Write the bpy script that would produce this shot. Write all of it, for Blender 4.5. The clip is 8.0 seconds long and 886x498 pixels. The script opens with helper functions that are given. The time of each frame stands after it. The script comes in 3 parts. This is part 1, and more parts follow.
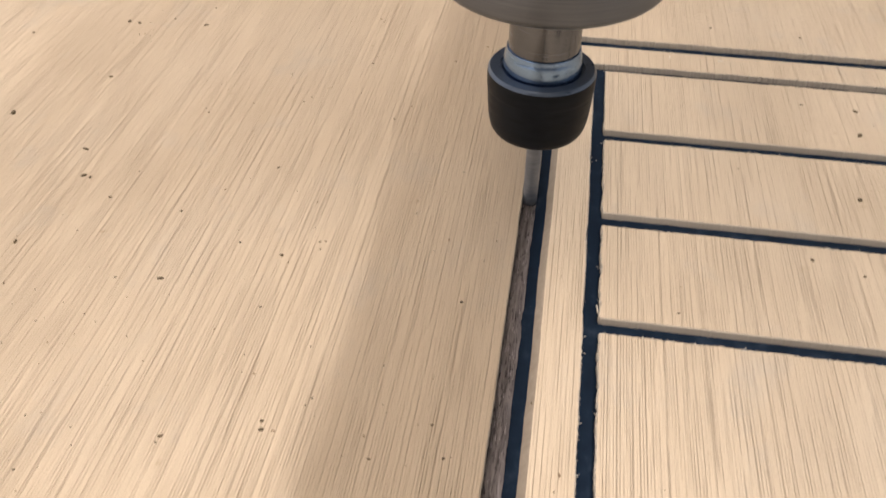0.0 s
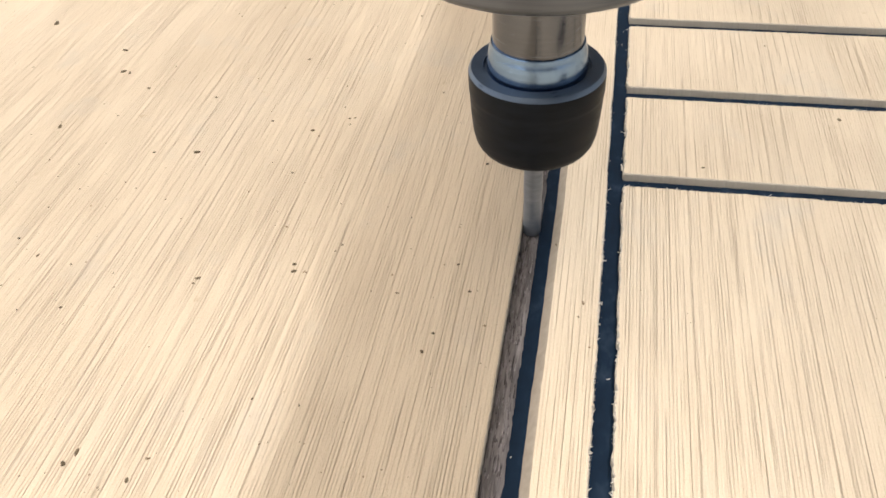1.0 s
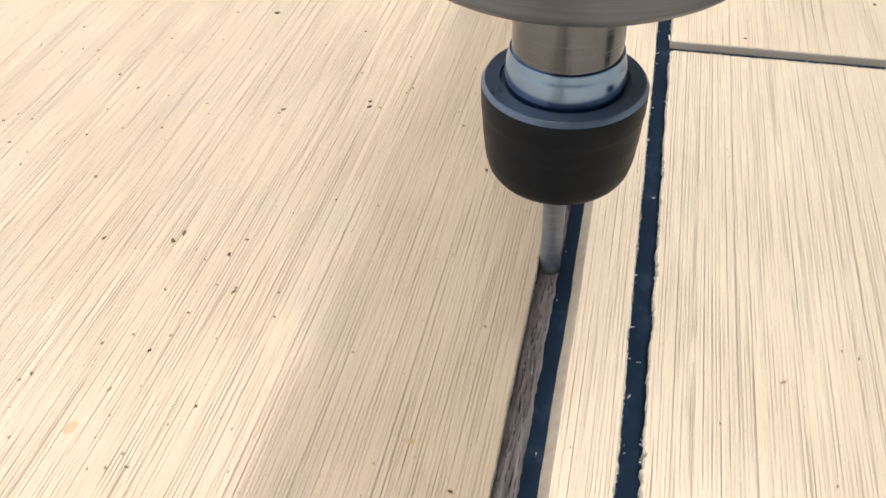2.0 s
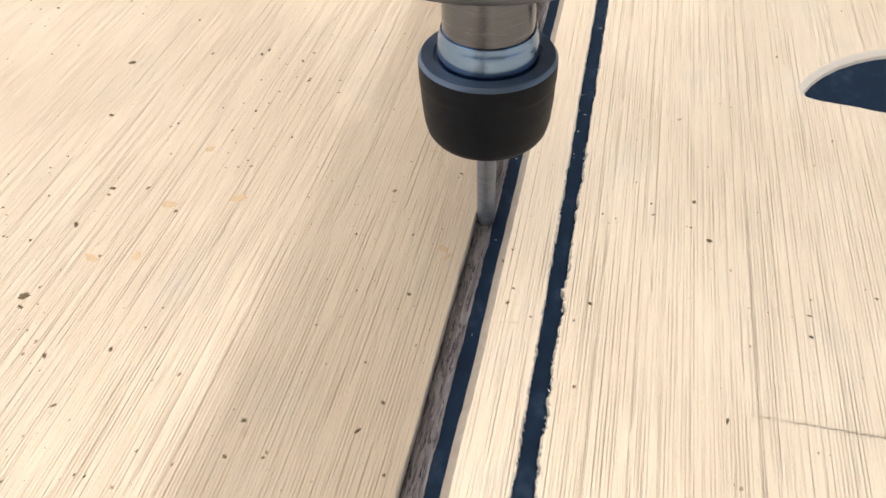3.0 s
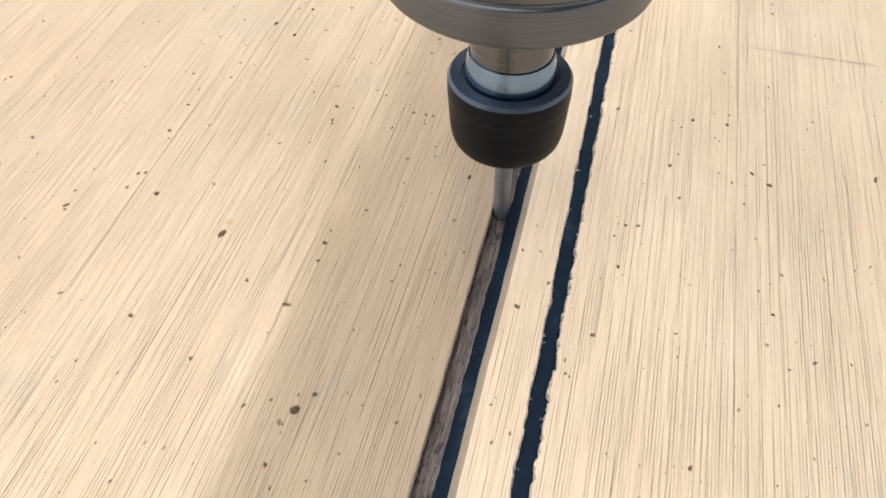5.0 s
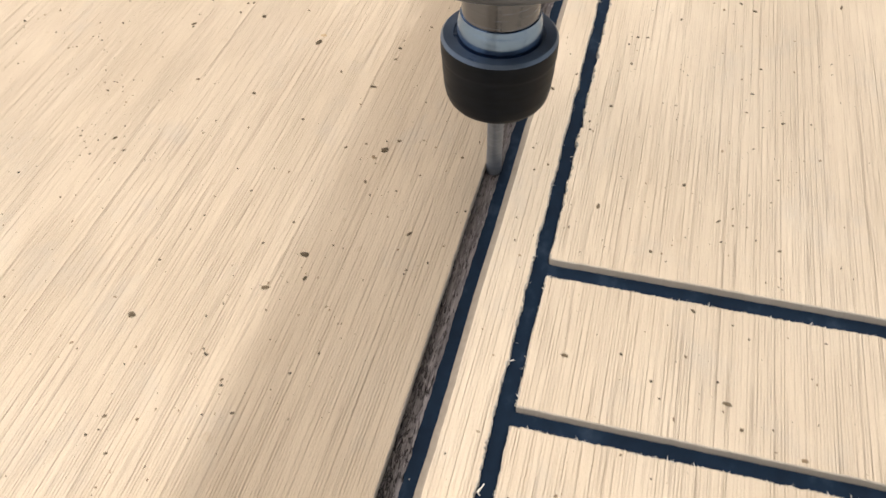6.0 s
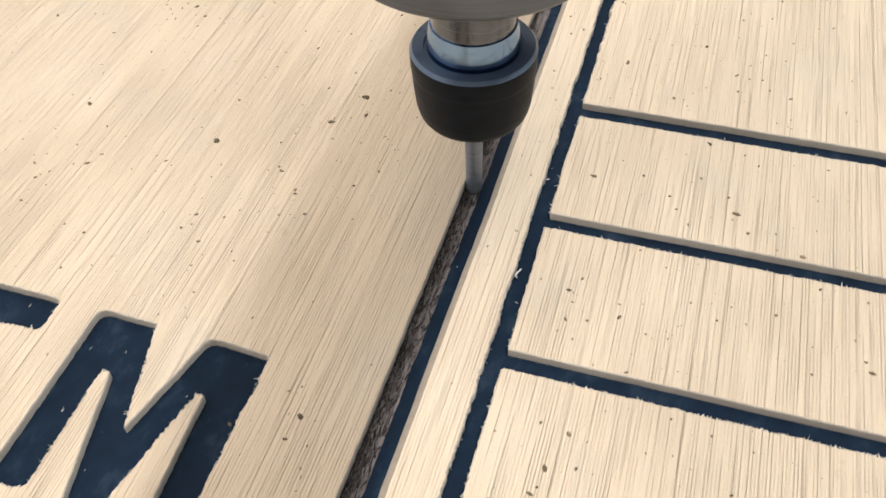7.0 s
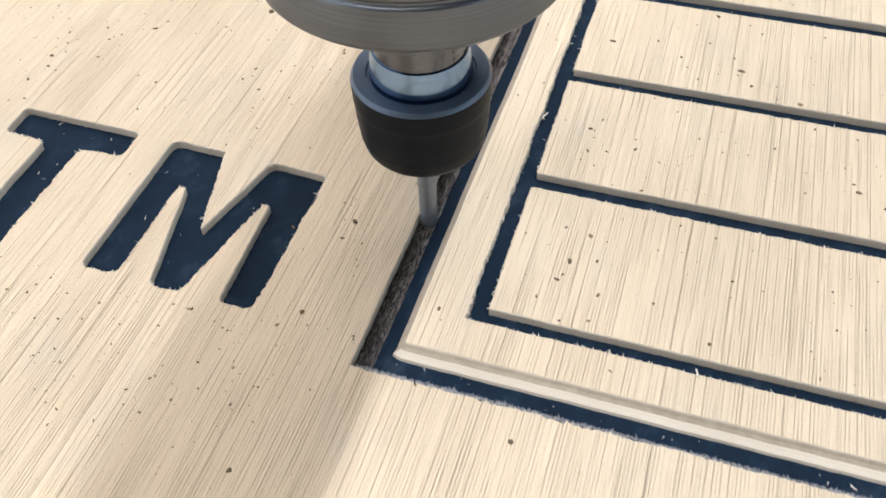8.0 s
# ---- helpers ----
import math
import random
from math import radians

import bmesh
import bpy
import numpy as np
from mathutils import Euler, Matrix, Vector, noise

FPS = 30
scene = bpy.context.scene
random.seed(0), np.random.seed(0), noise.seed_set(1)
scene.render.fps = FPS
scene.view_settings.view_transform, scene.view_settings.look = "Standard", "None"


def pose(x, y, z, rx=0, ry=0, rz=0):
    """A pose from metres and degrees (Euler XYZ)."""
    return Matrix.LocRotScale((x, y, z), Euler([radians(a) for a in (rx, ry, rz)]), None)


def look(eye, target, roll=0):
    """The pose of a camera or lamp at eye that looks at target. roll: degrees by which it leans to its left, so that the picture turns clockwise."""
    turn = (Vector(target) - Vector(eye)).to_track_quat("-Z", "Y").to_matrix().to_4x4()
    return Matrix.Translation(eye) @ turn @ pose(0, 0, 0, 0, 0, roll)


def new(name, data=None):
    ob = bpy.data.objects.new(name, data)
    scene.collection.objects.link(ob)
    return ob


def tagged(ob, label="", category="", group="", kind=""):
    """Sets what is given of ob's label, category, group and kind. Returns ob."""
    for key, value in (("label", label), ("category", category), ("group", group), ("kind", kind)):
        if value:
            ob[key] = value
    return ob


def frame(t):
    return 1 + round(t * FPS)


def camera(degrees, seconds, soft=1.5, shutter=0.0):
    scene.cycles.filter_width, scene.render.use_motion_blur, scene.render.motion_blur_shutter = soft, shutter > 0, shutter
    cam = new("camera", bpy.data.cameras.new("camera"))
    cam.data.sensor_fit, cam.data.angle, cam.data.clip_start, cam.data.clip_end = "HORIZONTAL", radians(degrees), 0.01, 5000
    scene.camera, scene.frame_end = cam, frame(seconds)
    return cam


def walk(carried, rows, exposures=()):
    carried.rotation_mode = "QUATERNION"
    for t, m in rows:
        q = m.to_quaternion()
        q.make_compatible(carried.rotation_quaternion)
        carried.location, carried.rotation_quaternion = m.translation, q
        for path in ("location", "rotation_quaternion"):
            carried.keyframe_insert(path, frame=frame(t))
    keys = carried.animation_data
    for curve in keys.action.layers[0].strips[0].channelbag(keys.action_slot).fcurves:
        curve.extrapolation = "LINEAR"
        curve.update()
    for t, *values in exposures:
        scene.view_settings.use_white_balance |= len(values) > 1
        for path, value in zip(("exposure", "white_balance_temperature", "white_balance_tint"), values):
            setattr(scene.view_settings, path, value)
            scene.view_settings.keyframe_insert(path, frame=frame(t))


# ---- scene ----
cam = camera(53.45, 8.0, soft=1.6, shutter=0.2)
PATH = [
    (0, (-0.02014, -0.18680, 0.18717), (-0.06323, 0.11321, -0.07387), 0.81),
    (0.5, (-0.01284, -0.20466, 0.15787), (-0.06365, 0.09448, -0.10277), -2.08),
    (1, (-0.00995, -0.21752, 0.15936), (-0.07305, 0.07867, -0.10197), -3.02),
    (1.2, (-0.01141, -0.22527, 0.15492), (-0.07713, 0.06987, -0.10694), -2.46),
    (2.3, (-0.01310, -0.29497, 0.14658), (-0.08413, -0.00992, -0.12490), -1.86),
    (2.5, (-0.00595, -0.32196, 0.15108), (-0.07510, -0.03580, -0.11972), -2.04),
    (3, (0.00568, -0.37917, 0.15999), (-0.06116, -0.09156, -0.10985), -1.81),
    (3.5, (0.00474, -0.42724, 0.16874), (-0.06160, -0.14318, -0.10495), -0.62),
    (4, (0.00832, -0.46942, 0.16794), (-0.06002, -0.19105, -0.11107), -1.40),
    (4.2, (0.00540, -0.48243, 0.17256), (-0.05792, -0.20788, -0.11136), -1.36),
    (5.3, (0.00323, -0.59591, 0.19487), (-0.06143, -0.32872, -0.09569), 0.29),
    (5.5, (0.00829, -0.62230, 0.19691), (-0.05582, -0.35620, -0.09477), 0.16),
    (6, (0.01469, -0.65762, 0.19477), (-0.05567, -0.39546, -0.09904), -0.78),
    (6.5, (0.02883, -0.68649, 0.19139), (-0.04485, -0.42941, -0.10608), -1.41),
    (7, (0.02762, -0.71400, 0.18914), (-0.05766, -0.46255, -0.11003), -2.46),
    (7.5, (0.02960, -0.74563, 0.18416), (-0.06012, -0.49514, -0.11451), -2.59),
    (8, (0.03515, -0.76919, 0.18149), (-0.05206, -0.52138, -0.12014), -2.20),
]
EXPOSURES = [(0.0, -0.62, 6950, 17), (0.5, -0.25, 6700, 12), (1.0, -0.14, 6450, 10), (2.5, -0.05, 6200, 10), (3.5, -0.17, 6300, 12), (4.2, -0.13, 6380, 12), (5.5, -0.25, 6450, 12), (6.5, -0.2, 6420, 11), (8.0, -0.03, 6000, 8)]
walk(cam, [(t, look(eye, target, roll)) for t, eye, target, roll in PATH], exposures=EXPOSURES)

# ---- light: daylight from two side windows, with an added ceiling opening and ceiling strip above the machine ----
world = bpy.data.worlds.new("world")
world.use_nodes = True
scene.world = world
sky = world.node_tree.nodes.new("ShaderNodeTexSky")
sky.sky_type, sky.sun_disc = "NISHITA", False
sky.sun_elevation, sky.sun_rotation = radians(40), radians(90)
world.node_tree.nodes["Background"].inputs[1].default_value = 0.1
world.node_tree.links.new(sky.outputs[0], world.node_tree.nodes["Background"].inputs[0])


def area_lamp(name, m, sx, sy, watts, colour):
    data = bpy.data.lights.new(name, "AREA")
    data.shape, data.size, data.size_y, data.energy, data.color = "RECTANGLE", sx, sy, watts, colour
    ob = new(name, data)
    ob.matrix_world = m
    return ob


# the room, in metres
RX0, RX1, RY0, RY1, FLOOR, CEIL = -1.08, 2.8, -3.6, 3.4, -0.92, 2.3
WEST_WIN = (-2.6, 2.6, 0.05, 1.40)  # y from, y to, z from, z to of the window openings
EAST_WIN = (-2.6, 2.6, 0.05, 1.40)


def window_lamp(name, x, win, watts, colour):
    y, z = (win[0] + win[1]) / 2, (win[2] + win[3]) / 2
    area_lamp(name, look((x, y, z), (0, y, z)), win[1] - win[0], win[3] - win[2], watts, colour)


window_lamp("daylight_east", RX1 - 0.02, EAST_WIN, 14, (0.80, 0.90, 1.0))
# west window set close as a fill, to brighten the panel's left side
window_lamp("daylight_west", RX0 + 0.02, WEST_WIN, 31, (1.0, 0.96, 0.92))
# overhead fill, added with its ceiling opening to light the panel from above
FILL_OPENING = (-1.0, 0.1, -2.2, 1.8)  # x from, x to, y from, y to of the opening in the ceiling
area_lamp("daylight_above", look(((FILL_OPENING[0] + FILL_OPENING[1]) / 2, (FILL_OPENING[2] + FILL_OPENING[3]) / 2, CEIL + 0.1), ((FILL_OPENING[0] + FILL_OPENING[1]) / 2, (FILL_OPENING[2] + FILL_OPENING[3]) / 2 + 0.0001, 0)), FILL_OPENING[1] - FILL_OPENING[0], FILL_OPENING[3] - FILL_OPENING[2], 84, (1.0, 0.905, 0.80))
# added key lamp, out of view; the beam's shaded strip comes from it
STRIP = (0.675, -0.3, 2.2)
area_lamp("strip_glow", look((STRIP[0], STRIP[1], STRIP[2] - 0.055), (STRIP[0], STRIP[1], 0)), 0.06, 2.4, 74, (0.98, 0.99, 1.0))


# ---- materials ----
def material(name):
    m = bpy.data.materials.new(name)
    m.use_nodes = True
    return m, m.node_tree.nodes, m.node_tree.links, m.node_tree.nodes["Principled BSDF"]


def coords(n, l, scale, source="Object"):
    c, mp = n.new("ShaderNodeTexCoord"), n.new("ShaderNodeMapping")
    mp.inputs["Scale"].default_value = scale
    l.new(c.outputs[source], mp.inputs["Vector"])
    return mp.outputs[0]


def noise_tex(n, l, scale, detail=2.0, rough=0.5, distort=0.0):
    t = n.new("ShaderNodeTexNoise")
    t.inputs["Scale"].default_value = 1.0
    t.inputs["Detail"].default_value, t.inputs["Roughness"].default_value = detail, rough
    t.inputs["Distortion"].default_value = distort
    l.new(coords(n, l, scale), t.inputs["Vector"])
    return t.outputs["Fac"]


def ramp(n, l, fac, stops):
    r = n.new("ShaderNodeValToRGB")
    el = r.color_ramp.elements
    while len(el) < len(stops):
        el.new(0.5)
    for e, (p, c) in zip(el, stops):
        e.position, e.color = p, (*c, 1) if len(c) == 3 else c
    l.new(fac, r.inputs[0])
    return r.outputs[0]


def grey(v):
    return (v, v, v)


def mix(n, l, fac, a, b, kind="MIX"):
    m = n.new("ShaderNodeMix")
    m.data_type, m.blend_type = "RGBA", kind
    for sock, v in ((m.inputs[0], fac), (m.inputs[6], a), (m.inputs[7], b)):
        if isinstance(v, (int, float)):
            sock.default_value = v
        elif isinstance(v, tuple):
            sock.default_value = (*v, 1)
        else:
            l.new(v, sock)
    return m.outputs[2]


def maths(n, l, op, a, b):
    m = n.new("ShaderNodeMath")
    m.operation = op
    for sock, v in ((m.inputs[0], a), (m.inputs[1], b)):
        if isinstance(v, (int, float)):
            sock.default_value = v
        else:
            l.new(v, sock)
    return m.outputs[0]


def bump(n, l, height, strength, distance, bsdf):
    b = n.new("ShaderNodeBump")
    b.inputs["Strength"].default_value, b.inputs["Distance"].default_value = strength, distance
    l.new(height, b.inputs["Height"])
    l.new(b.outputs[0], bsdf.inputs["Normal"])


def foam_material(name, brushed=True):
    """Tan closed-cell foam; the top is brushed into fine lines along y."""
    m, n, l, b = material(name)
    b.inputs["Roughness"].default_value = 0.85
    b.inputs["Specular IOR Level"].default_value = 0.25
    blotch = noise_tex(n, l, (18, 11, 18), 4, 0.6)
    colour = ramp(n, l, blotch, [(0.3, (0.605, 0.488, 0.35)), (0.52, (0.65, 0.53, 0.385)), (0.75, (0.68, 0.565, 0.42))])
    if not brushed:
        colour = ramp(n, l, blotch, [(0.3, (0.48, 0.415, 0.335)), (0.52, (0.52, 0.455, 0.37)), (0.75, (0.56, 0.49, 0.405))])
    cells = noise_tex(n, l, (2600, 2600, 2600), 2)
    if brushed:
        place = n.new("ShaderNodeTexCoord")
        axes = n.new("ShaderNodeSeparateXYZ")
        l.new(place.outputs["Object"], axes.inputs[0])
        across = axes.outputs[0]

        def ribs(pitch, sway, fray, half, seed):
            """Thin grooves along y, about a pitch apart, that wander, fade and start again."""
            v = maths(n, l, "MULTIPLY", across, 1.0 / pitch)
            v = maths(n, l, "ADD", v, maths(n, l, "MULTIPLY", noise_tex(n, l, (55 + seed, 2.5, 20), 2, 0.5), sway))
            v = maths(n, l, "ADD", v, maths(n, l, "MULTIPLY", noise_tex(n, l, (500 + seed, 22, 20), 2, 0.5), fray))
            v = maths(n, l, "ADD", v, maths(n, l, "MULTIPLY", noise_tex(n, l, (900 + seed, 420, 20), 1, 0.5), 0.12))
            which = maths(n, l, "FLOOR", v, 0.0)
            v = maths(n, l, "ABSOLUTE", maths(n, l, "SUBTRACT", maths(n, l, "FRACT", v, 0.0), 0.5), 0.0)
            line = ramp(n, l, v, [(0.0, grey(1.0)), (half * 0.35, grey(0.9)), (half, grey(0.0))])
            own = n.new("ShaderNodeTexWhiteNoise")
            own.noise_dimensions = "1D"
            l.new(which, own.inputs["W"])
            force = ramp(n, l, own.outputs["Value"], [(0.0, grey(0.3)), (0.5, grey(0.55)), (0.8, grey(0.85)), (1.0, grey(1.0))])
            here = ramp(n, l, noise_tex(n, l, (0.9 / pitch, 32 + 3 * seed, 20), 2, 0.6), [(0.38, grey(0.0)), (0.56, grey(1.0))])
            return maths(n, l, "MULTIPLY", maths(n, l, "MULTIPLY", line, force), here)

        patch = ramp(n, l, noise_tex(n, l, (110, 20, 60), 2, 0.6), [(0.36, grey(0.55)), (0.62, grey(1.0))])
        dark = maths(n, l, "MAXIMUM", ribs(0.00086, 0.5, 0.10, 0.16, 0.0), maths(n, l, "MULTIPLY", ribs(0.00055, 0.5, 0.16, 0.2, 9.0), 0.32))
        dark = maths(n, l, "MULTIPLY", maths(n, l, "MAXIMUM", dark, maths(n, l, "MULTIPLY", ribs(0.0031, 0.8, 0.1, 0.055, 3.0), 0.9)), patch)
        soft = ramp(n, l, noise_tex(n, l, (300, 3, 60), 3, 0.6), [(0.34, grey(0.05)), (0.5, grey(0.0))])
        colour = mix(n, l, soft, colour, (0.46, 0.33, 0.20))
        colour = mix(n, l, maths(n, l, "MULTIPLY", dark, 0.53), colour, (0.26, 0.16, 0.085))
        colour = mix(n, l, ramp(n, l, cells, [(0.35, grey(0.14)), (0.55, grey(0.0))]), colour, (0.30, 0.20, 0.12))
        grit = ramp(n, l, noise_tex(n, l, (1500, 700, 900), 3, 0.7), [(0.62, grey(0.0)), (0.72, grey(0.35))])
        colour = mix(n, l, grit, colour, (0.34, 0.23, 0.13))
        stain = ramp(n, l, noise_tex(n, l, (130, 85, 130), 3, 0.55), [(0.70, grey(0.0)), (0.80, grey(0.45))])
        colour = mix(n, l, stain, colour, (0.36, 0.24, 0.13))
        smudge = ramp(n, l, noise_tex(n, l, (33, 24, 30), 4, 0.65), [(0.56, grey(0.0)), (0.75, grey(0.35))])
        colour = mix(n, l, smudge, colour, (0.47, 0.43, 0.37))
        height = maths(n, l, "SUBTRACT", maths(n, l, "MULTIPLY", cells, 0.25), dark)
        bump(n, l, height, 0.9, 0.0007, b)
    else:
        bump(n, l, cells, 0.4, 0.0002, b)
    l.new(colour, b.inputs["Base Color"])
    return m


def plain_material(name, stops, scale, rough, metal=0.0, relief=0.0, detail=4, spec=0.5, distance=0.0004):
    m, n, l, b = material(name)
    fac = noise_tex(n, l, scale, detail, 0.6)
    l.new(ramp(n, l, fac, stops), b.inputs["Base Color"])
    l.new(ramp(n, l, fac, [(0.3, grey(max(0.02, rough - 0.08))), (0.7, grey(min(1.0, rough + 0.08)))]), b.inputs["Roughness"])
    b.inputs["Metallic"].default_value = metal
    b.inputs["Specular IOR Level"].default_value = spec
    if relief:
        bump(n, l, fac, relief, distance, b)
    return m


TAN = foam_material("brushed_tan_foam")
TAN_CUT = foam_material("cut_tan_foam", brushed=False)
NAVY = plain_material("navy_foam", [(0.3, (0.003, 0.009, 0.020)), (0.55, (0.006, 0.015, 0.030)), (0.8, (0.026, 0.040, 0.062))], (170, 110, 170), 0.8, relief=0.25, spec=0.12)
BED = plain_material("grey_brown_spoilboard", [(0.3, (0.10, 0.090, 0.088)), (0.55, (0.24, 0.215, 0.21)), (0.75, (0.38, 0.35, 0.34))], (900, 60, 300), 0.9, relief=0.8)
# the blue is a sky reflection put into the base colour
SKY_STEEL = plain_material("sky_tinted_steel", [(0.3, (0.19, 0.29, 0.45)), (0.7, (0.24, 0.35, 0.52))], (60, 60, 1600), 0.2, metal=1.0)
SHAFT = plain_material("ground_steel", [(0.3, (0.135, 0.145, 0.165)), (0.7, (0.17, 0.18, 0.20))], (60, 60, 1600), 0.22, metal=1.0)
BRUSHED = plain_material("turned_steel", [(0.3, (0.13, 0.145, 0.17)), (0.7, (0.18, 0.195, 0.22))], (40, 40, 2200), 0.40, metal=1.0)
BLACKED = plain_material("black_oxide_steel", [(0.3, (0.005, 0.007, 0.010)), (0.7, (0.010, 0.013, 0.018))], (150, 150, 500), 0.46, spec=0.12)
# blue-grey painted in for the sky that the nut's top face reflects
RING = plain_material("sky_tinted_ring", [(0.3, (0.075, 0.105, 0.155)), (0.7, (0.11, 0.15, 0.21))], (150, 150, 500), 0.34, metal=0.3)
CARBIDE = plain_material("carbide", [(0.3, (0.17, 0.19, 0.225)), (0.7, (0.25, 0.275, 0.315))], (200, 200, 900), 0.36, metal=0.45)
PAINT = plain_material("grey_wall_paint", [(0.3, grey(0.30)), (0.7, grey(0.36))], (3, 3, 3), 0.85, relief=0.1)
CONCRETE = plain_material("concrete", [(0.3, grey(0.16)), (0.7, grey(0.28))], (5, 5, 5), 0.85, relief=0.2)
ALU = plain_material("alu_frame", [(0.3, grey(0.5)), (0.7, grey(0.6))], (9, 9, 9), 0.4, metal=0.8)


def crumb_material(name, stops):
    m, n, l, b = material(name)
    g = n.new("ShaderNodeNewGeometry")
    l.new(ramp(n, l, g.outputs["Random Per Island"], stops), b.inputs["Base Color"])
    b.inputs["Roughness"].default_value = 0.9
    return m


CRUMB = crumb_material("dark_crumbs", [(0.0, (0.05, 0.040, 0.024)), (0.5, (0.13, 0.092, 0.050)), (1.0, (0.32, 0.22, 0.13))])
SHRED = crumb_material("torn_strands", [(0.0, (0.045, 0.038, 0.038)), (0.5, (0.17, 0.15, 0.15)), (1.0, (0.38, 0.345, 0.345))])
DARK_SHRED = crumb_material("dark_torn_strands", [(0.0, (0.02, 0.019, 0.02)), (0.6, (0.07, 0.062, 0.06)), (1.0, (0.2, 0.18, 0.175))])
GREY_FUZZ = plain_material("grey_foam_fibre", [(0.3, (0.20, 0.20, 0.23)), (0.7, (0.42, 0.41, 0.42))], (900, 900, 900), 0.9)
FUZZ = plain_material("pale_foam_fibre", [(0.3, (0.72, 0.64, 0.52)), (0.7, (0.80, 0.74, 0.65))], (900, 900, 900), 0.9)

# wear on the south rim; on the west shoulder its darkness is painted shade
WORN_SHADED = plain_material("worn_shaded_brown_foam", [(0.3, (0.29, 0.235, 0.175)), (0.7, (0.38, 0.315, 0.24))], (500, 500, 300), 0.9, relief=0.3)
STAIN = plain_material("stained_tan_foam", [(0.3, (0.47, 0.32, 0.17)), (0.7, (0.57, 0.42, 0.26))], (700, 60, 300), 0.85, relief=0.3)
SCUFF = plain_material("scuffed_tan_foam", [(0.35, (0.65, 0.53, 0.385)), (0.5, (0.58, 0.48, 0.36)), (0.65, (0.64, 0.53, 0.39))], (160, 60, 300), 0.85, detail=2)

# ---- building helpers; plan numbers below are in pitch units of U metres ----
U = 0.0113


def part(name, bm, mat, parent=None, label="", smooth=False):
    me = bpy.data.meshes.new(name)
    bmesh.ops.recalc_face_normals(bm, faces=bm.faces[:])
    for f in bm.faces:
        f.smooth = smooth
    bm.to_mesh(me)
    bm.free()
    for one in mat if isinstance(mat, tuple) else (mat,):
        me.materials.append(one)
    ob = new(name, me)
    ob.parent = parent
    return tagged(ob, label=label)


def box(bm, x0, x1, y0, y1, z0, z1):
    v = [bm.verts.new((x, y, z)) for z in (z0, z1) for x, y in ((x0, y0), (x1, y0), (x1, y1), (x0, y1))]
    for a in ((3, 2, 1, 0), (4, 5, 6, 7), (0, 1, 5, 4), (1, 2, 6, 5), (2, 3, 7, 6), (3, 0, 4, 7)):
        bm.faces.new([v[i] for i in a])


def rounded(corners, radius):
    """A closed outline with its corners rounded; radius: one number, or one for each corner."""
    out, k = [], len(corners)
    for i, c in enumerate(corners):
        r = radius[i] if isinstance(radius, (list, tuple)) else radius
        p, a, b = Vector(c), Vector(corners[i - 1]), Vector(corners[(i + 1) % k])
        da, db = (a - p), (b - p)
        r = min(r, da.length * 0.45, db.length * 0.45)
        if r < 0.01:
            out.append(p)
            continue
        s, e = p + da.normalized() * r, p + db.normalized() * r
        out += [s * (1 - t) ** 2 + p * 2 * t * (1 - t) + e * t * t for t in (0, 0.25, 0.5, 0.75, 1)]
    return out


def ragged(outline, amount, step=0.07, seed=0.0, keep=None):
    """The outline cut into short steps, its edge torn by that amount. keep: how much of it a stretch gets, by its place."""
    out, k = [], len(outline)
    for i, a in enumerate(outline):
        b = outline[(i + 1) % k]
        run = (b - a).length
        if run < 1e-6:
            continue
        across = Vector(((b - a).y, -(b - a).x)) / run
        parts = max(1, int(run / step)) if amount > 0 else max(1, int(run / 1.5))
        for j in range(parts):
            p = a.lerp(b, j / parts)
            w = amount * (keep(p, across) if keep else 1.0)
            if w > 0 and (j or run < step * 3):
                q = Vector((p.x * 5.1 + seed, p.y * 5.1, seed))
                tear = noise.noise(q * 0.28) * 0.85 + noise.noise(q) * 0.35 + noise.noise(q * 3.7) * 0.9
                p = p + across * (w * tear)
            out.append(p)
    return out


PLAIN_EDGE = ((0.02, 0.0), (0.0, -0.03), (0.0, -0.24))
ROUND_EDGE = ((0.0, 0.0), (-0.02, -0.03), (-0.07, -0.09), (-0.14, -0.135), (-0.23, -0.158), (-0.33, -0.168), (-0.36, -0.24))


WEST_EDGE = ((0.0, 0.0), (-0.015, -0.01), (-0.05, -0.05), (-0.09, -0.10), (-0.13, -0.15), (-0.17, -0.20), (-0.20, -0.24))


